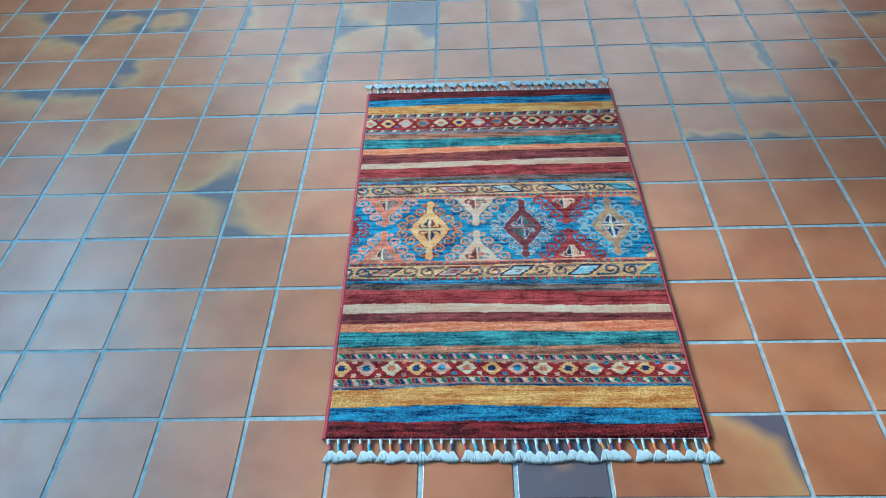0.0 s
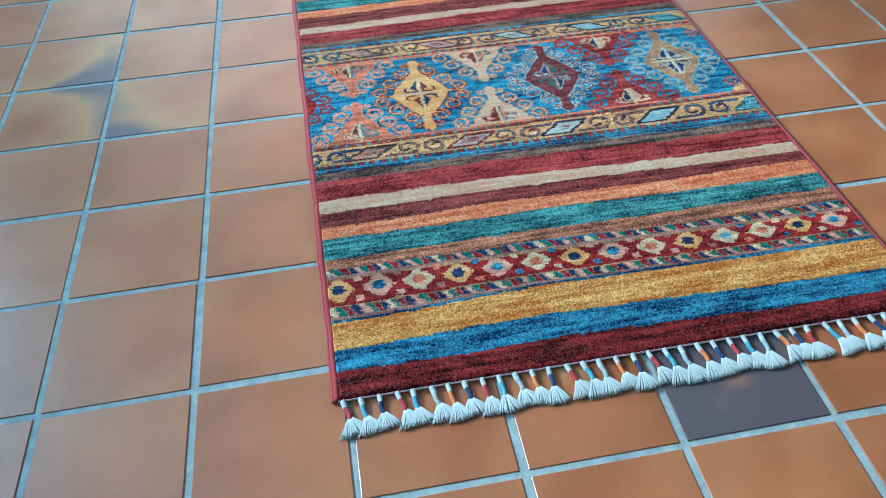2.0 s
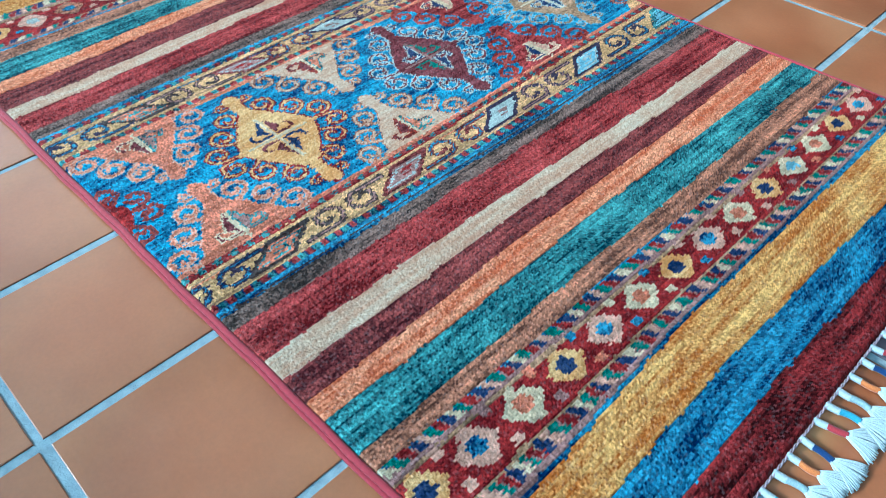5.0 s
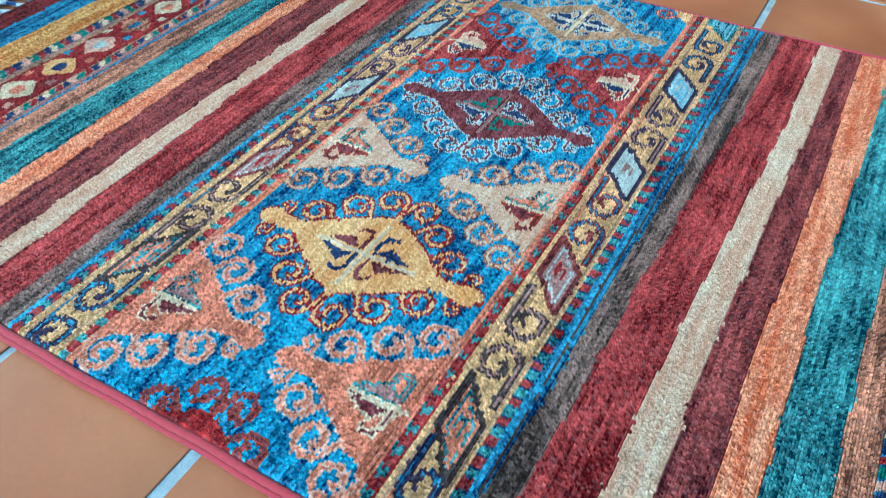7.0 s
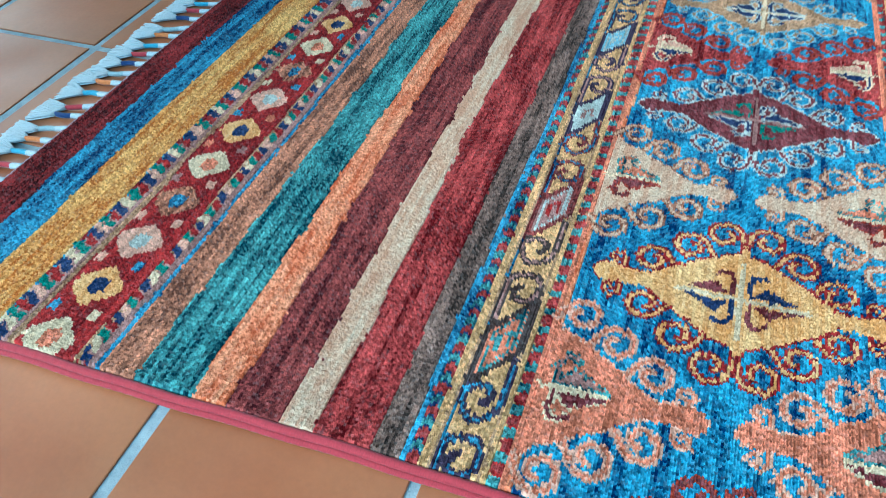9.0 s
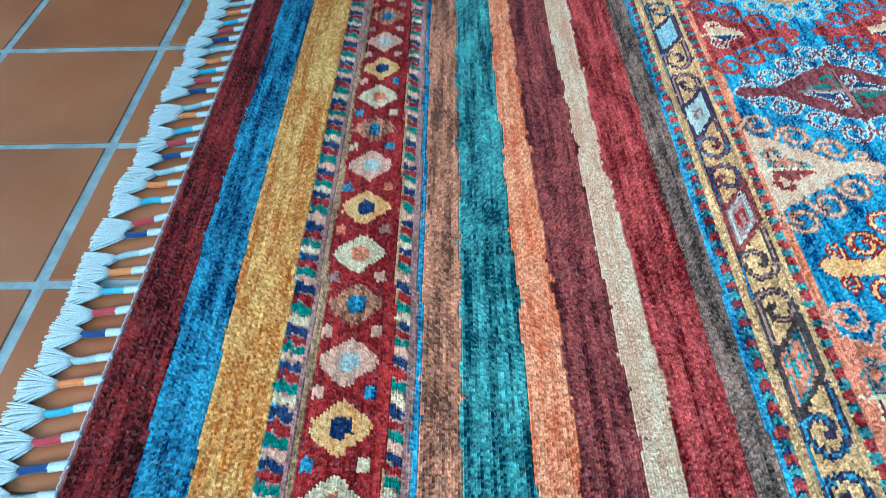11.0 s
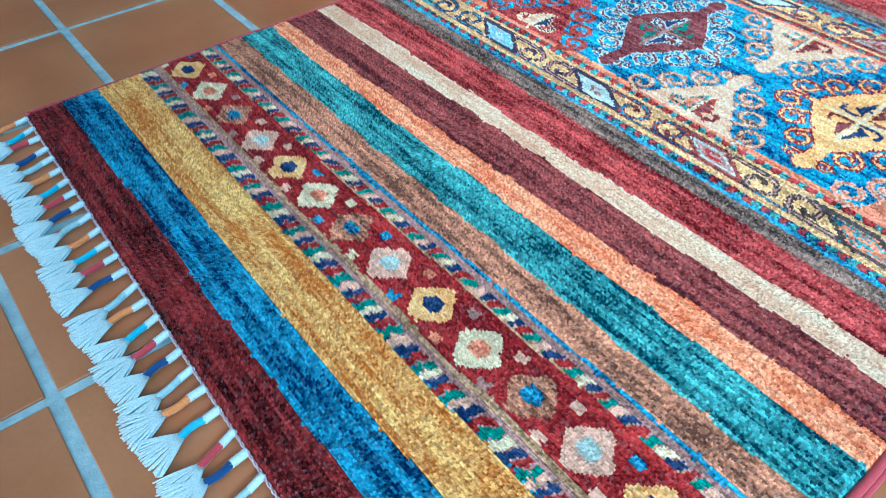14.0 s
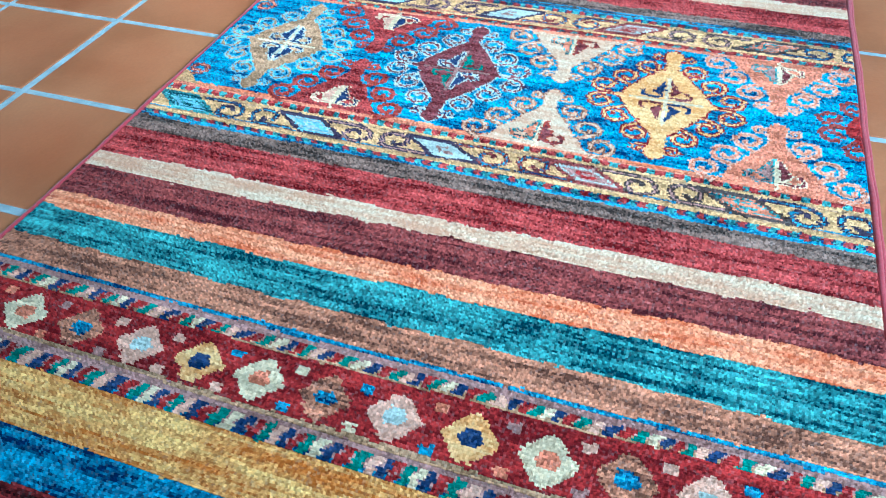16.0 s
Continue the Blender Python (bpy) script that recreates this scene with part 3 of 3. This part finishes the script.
rise = rng.choice([-1] + [0] * 36 + [1], (NV, NU // 2 + 1)).repeat(2, 1)[:, :NU]
cartoon = cartoon[np.clip(rows_at + rise, 0, NV - 1), np.clip(cols_at + slip, 0, NU - 1)]

# the pile: one cut tuft to a knot, two by two faces, joined into one mesh for each woven area
rug = tagged(new("rug"), "striped hand-knotted wool rug with blue medallions and white tassels", "rug")
CELL = KNOT / 2
MU, MV = NU * 2, NV * 2
gu = np.arange(MU + 1) * CELL
gv = V0 + np.arange(MV + 1) * CELL
GU, GV = np.meshgrid(gu, gv)
row_no, col_no = np.arange(MV + 1)[:, None], np.arange(MU + 1)[None]
crest = (row_no % 2) - 0.5
tip = ((col_no + rng.integers(0, 2, (MV // 2 + 2))[np.arange(MV + 1) // 2][:, None]) % 2) - 0.5
PZ = PILE + NAP * crest + 0.0011 * tip + 0.0008 * rng.uniform(-1, 1, GU.shape) + 0.0003 * rng.uniform(-1, 1, (MV + 1, 1))
PZ = PZ + 0.0008 * np.sin(GV * 11 + 1) * np.sin(GU * 7 + 2)
PY = GV - 0.050 - 0.0065 * GU
PX = 0.1875 + GU - 0.0115 * PY
PX = PX + rng.uniform(-1, 1, GU.shape) * 0.00035
# the tufts lean towards the far end
PY = PY + rng.uniform(-1, 1, GU.shape) * 0.0003 + 0.00035 * (crest + 0.5)
margin = np.minimum(np.minimum(gu[None] / 0.004, (RUG_W - gu[None]) / 0.004), np.minimum((gv[:, None] - V0) / 0.004, (V1 - gv[:, None]) / 0.004))
PZ = 0.0015 + (PZ - 0.0015) * np.sqrt(np.clip(margin, 0.0, 1))
verts = np.stack((PX, PY, PZ), -1).reshape(-1, 3)
jj, ii = np.meshgrid(np.arange(MV), np.arange(MU), indexing="ij")
corner = jj * (MU + 1) + ii
quads = np.stack((corner, corner + 1, corner + MU + 2, corner + MU + 1), -1).reshape(-1, 4)
flat_region, flat_dye = region.repeat(2, 0).repeat(2, 1).ravel(), cartoon.repeat(2, 0).repeat(2, 1).ravel()
for ident, (name, label) in enumerate(REGIONS):
    pick = np.nonzero(flat_region == ident)[0]
    if not len(pick):
        continue
    q = quads[pick]
    used, inverse = np.unique(q, return_inverse=True)
    dyes, slot = np.unique(flat_dye[pick], return_inverse=True)
    me = bpy.data.meshes.new(name)
    me.vertices.add(len(used))
    me.vertices.foreach_set("co", verts[used].astype(np.float32).ravel())
    me.loops.add(4 * len(q))
    me.loops.foreach_set("vertex_index", inverse.astype(np.int32).ravel())
    me.polygons.add(len(q))
    me.polygons.foreach_set("loop_start", np.arange(0, 4 * len(q), 4, dtype=np.int32))
    me.polygons.foreach_set("material_index", slot.astype(np.int32))
    for d in dyes:
        me.materials.append(WOOL[d])
    me.update()
    ob = new(name, me)
    ob.parent = rug
    tagged(ob, label)

# flat woven backing under the pile
bm = bmesh.new()
low = [(*on_rug(u, v), 0.0006) for u, v in ((0.001, V0 + 0.001), (RUG_W - 0.001, V0 + 0.001), (RUG_W - 0.001, V1 - 0.001), (0.001, V1 - 0.001))]
lo = [bm.verts.new(p) for p in low]
hi = [bm.verts.new((x, y, 0.004)) for x, y, z in low]
bm.faces.new(lo[::-1])
bm.faces.new(hi)
for k in range(4):
    bm.faces.new((lo[k], lo[(k + 1) % 4], hi[(k + 1) % 4], hi[k]))
part("backing", bm, WHITE_COTTON, rug, "off-white cotton foundation")

# selvedges: two wrapped cords side by side along each long edge
for u, s in ((-0.001, -1), (RUG_W + 0.001, 1)):
    bm = bmesh.new()
    for off, r, z in ((0.0, 0.0036, 0.0060), (0.0046 * s, 0.0027, 0.0036)):
        n = 420
        pts, rad = [], []
        for k in range(n + 1):
            v = V0 + (V1 - V0) * k / n
            x, y = on_rug(u + off + 0.0007 * math.sin(v * 23 + s) + 0.0004 * math.sin(v * 71), v)
            pts.append((x, y, z))
            rad.append(r * (1 + 0.06 * math.sin(k * 2.1) + random.uniform(-0.03, 0.03)))
        tube(bm, pts, rad, 8)
    part("selvedge", bm, BINDING, rug, "red wool-wrapped edge cord", True)

# end braids: a thin white twined cord along each end
for v, s in ((V0, -1), (V1, 1)):
    bm = bmesh.new()
    for ph in (0, math.pi):
        pts = []
        for k in range(521):
            u = RUG_W * k / 520
            a = k * 0.75 + ph
            x, y = on_rug(u, v + s * (0.0015 + 0.0009 * math.cos(a)))
            pts.append((x, y, 0.0062 + 0.0010 * math.sin(a)))
        tube(bm, pts, [0.0007] * len(pts), 5)
    part("end_braid", bm, BRAID_COTTON, rug, "white twined end cord", True)


# ---- tassels ----
def tassel_meshes(seed):
    """Knot, wrapped cord and brush, laid along +y from the rug's end."""
    r = random.Random(seed)
    knot = bmesh.new()
    for ph in range(3):
        pts = [(0.0022 * math.cos(k * 0.8 + ph * 2.09), 0.001 + k * 0.00054, 0.0054 - k * 0.00004 + 0.0016 * math.sin(k * 0.8 + ph * 2.09)) for k in range(25)]
        tube(knot, pts, [0.0016 * (0.8 + 0.2 * math.sin(min(1, k / 4) * 1.57)) for k in range(25)], 6)
    wrap = bmesh.new()
    n = 30
    bend = r.uniform(-0.002, 0.002)
    pts = [(bend * math.sin(3.14 * k / n), 0.0135 + 0.020 * k / n, 0.0046 - 0.0012 * k / n) for k in range(n + 1)]
    tube(wrap, pts, [0.0029 + 0.00022 * (k % 2) for k in range(n + 1)], 8)
    brush = bmesh.new()
    for k in range(42):
        f = (k % 21 - 10) / 10 + r.uniform(-0.07, 0.07)
        layer = k // 21
        length = 0.0295 * (1 - 0.10 * f * f) + r.uniform(-0.002, 0.0015)
        spread = (0.0150 + r.uniform(-0.001, 0.002)) * f
        kink = r.uniform(-0.0012, 0.0012)
        pts = []
        for j in range(6):
            t = j / 5
            pts.append((0.0020 * f + spread * t ** 0.95 + kink * math.sin(3.1 * t), 0.0325 + length * t, 0.0036 + (0.0022 if layer else 0.0008) * math.sin(2.2 * t) - 0.0022 * t + (0.0006 if layer else -0.0006)))
        tube(brush, pts, [0.0011, 0.0011, 0.0010, 0.0010, 0.0010, 0.0007], 5)
    return knot, wrap, brush


KINDS_OF_TASSEL = []
for seed in range(6):
    knot, wrap, brush = tassel_meshes(seed)
    KINDS_OF_TASSEL.append((mesh_of("knot", knot, WHITE_COTTON, True), wrap, mesh_of("tassel", brush, WHITE_COTTON, True)))
WRAP_MESH = {}
for k, (knot, wrap, brush) in enumerate(KINDS_OF_TASSEL):
    for colour, mat in WRAPS.items():
        WRAP_MESH[k, colour] = mesh_of("wrapping", wrap.copy(), mat, True)
    wrap.free()
COUNT = 37
for v, s in ((V0, -1), (V1, 1)):
    count = COUNT if s < 0 else COUNT - 1
    for k in range(count):
        u = 0.006 + (RUG_W - 0.012) * k / (count - 1) + random.uniform(-0.0015, 0.0015)
        x, y = on_rug(u, v)
        kind = random.randrange(6)
        order = ("red", "light_blue", "navy", "red", "light_blue") + ("pale", "orange", "navy", "red", "light_blue") * 7 if s < 0 else ("orange", "pale", "navy", "red", "light_blue") * 8
        # neighbours lean together in twos and threes
        lean = 5 * math.sin(k * 2.4 + 1.3) + random.uniform(-6, 6) + 9
        ob = new("tassel", KINDS_OF_TASSEL[kind][2])
        ob.parent = rug
        ob.matrix_basis = pose(x, y, 0, 0, 0, (180 if s < 0 else 0) + lean) @ Matrix.Diagonal((random.uniform(0.9, 1.1), random.uniform(0.94, 1.08) * (0.88 if s < 0 else 1.02), 1, 1))
        tagged(ob, "white cotton tassel with a coloured wrapping")
        for name, me, lab in (("knot", KINDS_OF_TASSEL[kind][0], "white plaited knot"), ("wrapping", WRAP_MESH[kind, order[k]], order[k].replace("_", " ") + " thread wrapping")):
            c = new(name, me)
            c.parent = ob
            tagged(c, lab)

# ---- floor: grout bed and single tiles ----
floor = tagged(new("floor", mesh_of("floor", box(bmesh.new(), X0 - T, Y0 - T, -0.10, X1 + T, Y1 + T, -0.0020), GROUT)), "terracotta quarry tile floor with grey grout", "floor", kind="structure")
PITCH, JOINT = 0.200, 0.0105


def tile_bm(bm, cx, cy, cz, size, tilt=(0, 0)):
    """A tile with softened upper edges."""
    h = size / 2
    rings = []
    for inset, z in ((0, -0.006), (0, -0.0005), (0.0009, 0.0)):
        rings.append([bm.verts.new((cx + a * (h - inset), cy + b * (h - inset), cz + z + tilt[0] * a + tilt[1] * b)) for a, b in ((-1, -1), (1, -1), (1, 1), (-1, 1))])
    for p, q in zip(rings, rings[1:]):
        for k in range(4):
            bm.faces.new((p[k], p[(k + 1) % 4], q[(k + 1) % 4], q[k]))
    bm.faces.new(rings[-1])


SHAPES = {}
for kind, mat in TILES.items():
    for k in range(3):
        bm = bmesh.new()
        tile_bm(bm, 0, 0, 0, PITCH - JOINT + (-0.0008, 0.0, 0.0008)[k], (random.uniform(-0.0003, 0.0003), random.uniform(-0.0003, 0.0003)))
        SHAPES[kind, k] = mesh_of("tile", bm, mat)
# kiln stains: column and row of the tile, its kind and the turn that brings the stain to its side
STAINS = {
    (-6, 8): ("band", 0), (-6, 6): ("band", 0), (-5, 6): ("band", 0), (-5, 9): ("ring", 0), (-4, 9): ("ring", 0), (-4, 7): ("band", 90), (-4, 5): ("corner", -90),
    (-2, 4): ("corner", -90), (-2, 3): ("corner", 0), (-1, 3): ("corner", 180), (-1, 7): ("band", -90), (-1, 6): ("corner", -90), (0, 8): ("corner", 90),
    (0, 9): ("corner", 180), (1, 9): ("full", 0), (1, 8): ("corner", 0), (3, 9): ("band", -90), (7, 6): ("band", 180), (6, 5): ("edge", 180), (7, 5): ("edge", 180),
    (6, 7): ("edge", 0), (7, 7): ("edge", -90), (9, 9): ("edge", 180), (10, 8): ("band", 0), (3, -1): ("full", 0), (5, -1): ("corner", 0), (9, 7): ("edge", 90),
    (-2, 9): ("edge", 90), (2, -1): ("edge", 0), (-7, 9): ("corner", 0),
}
rest = bmesh.new()
for i in range(math.floor(X0 / PITCH), math.ceil(X1 / PITCH)):
    for j in range(math.floor(Y0 / PITCH), math.ceil(Y1 / PITCH)):
        cx, cy = (i + 0.5) * PITCH, (j + 0.5) * PITCH
        kind, turn = STAINS.get((i, j), ("plain", random.choice((0, 90, 180, 270))))
        if -8 <= i < 11 and -3 <= j < 12:
            t = new("tile", SHAPES[kind, random.randrange(3)])
            t.parent = floor
            t.matrix_basis = pose(cx + random.uniform(-0.0012, 0.0012), cy + random.uniform(-0.0012, 0.0012), random.uniform(-0.0004, 0.0), 0, 0, turn + random.uniform(-0.25, 0.25))
        else:
            tile_bm(rest, cx, cy, -0.0002, PITCH - JOINT)
tagged(part("outer_tiles", rest, TILES["plain"], floor, "terracotta tiles towards the walls"), kind="stuff")
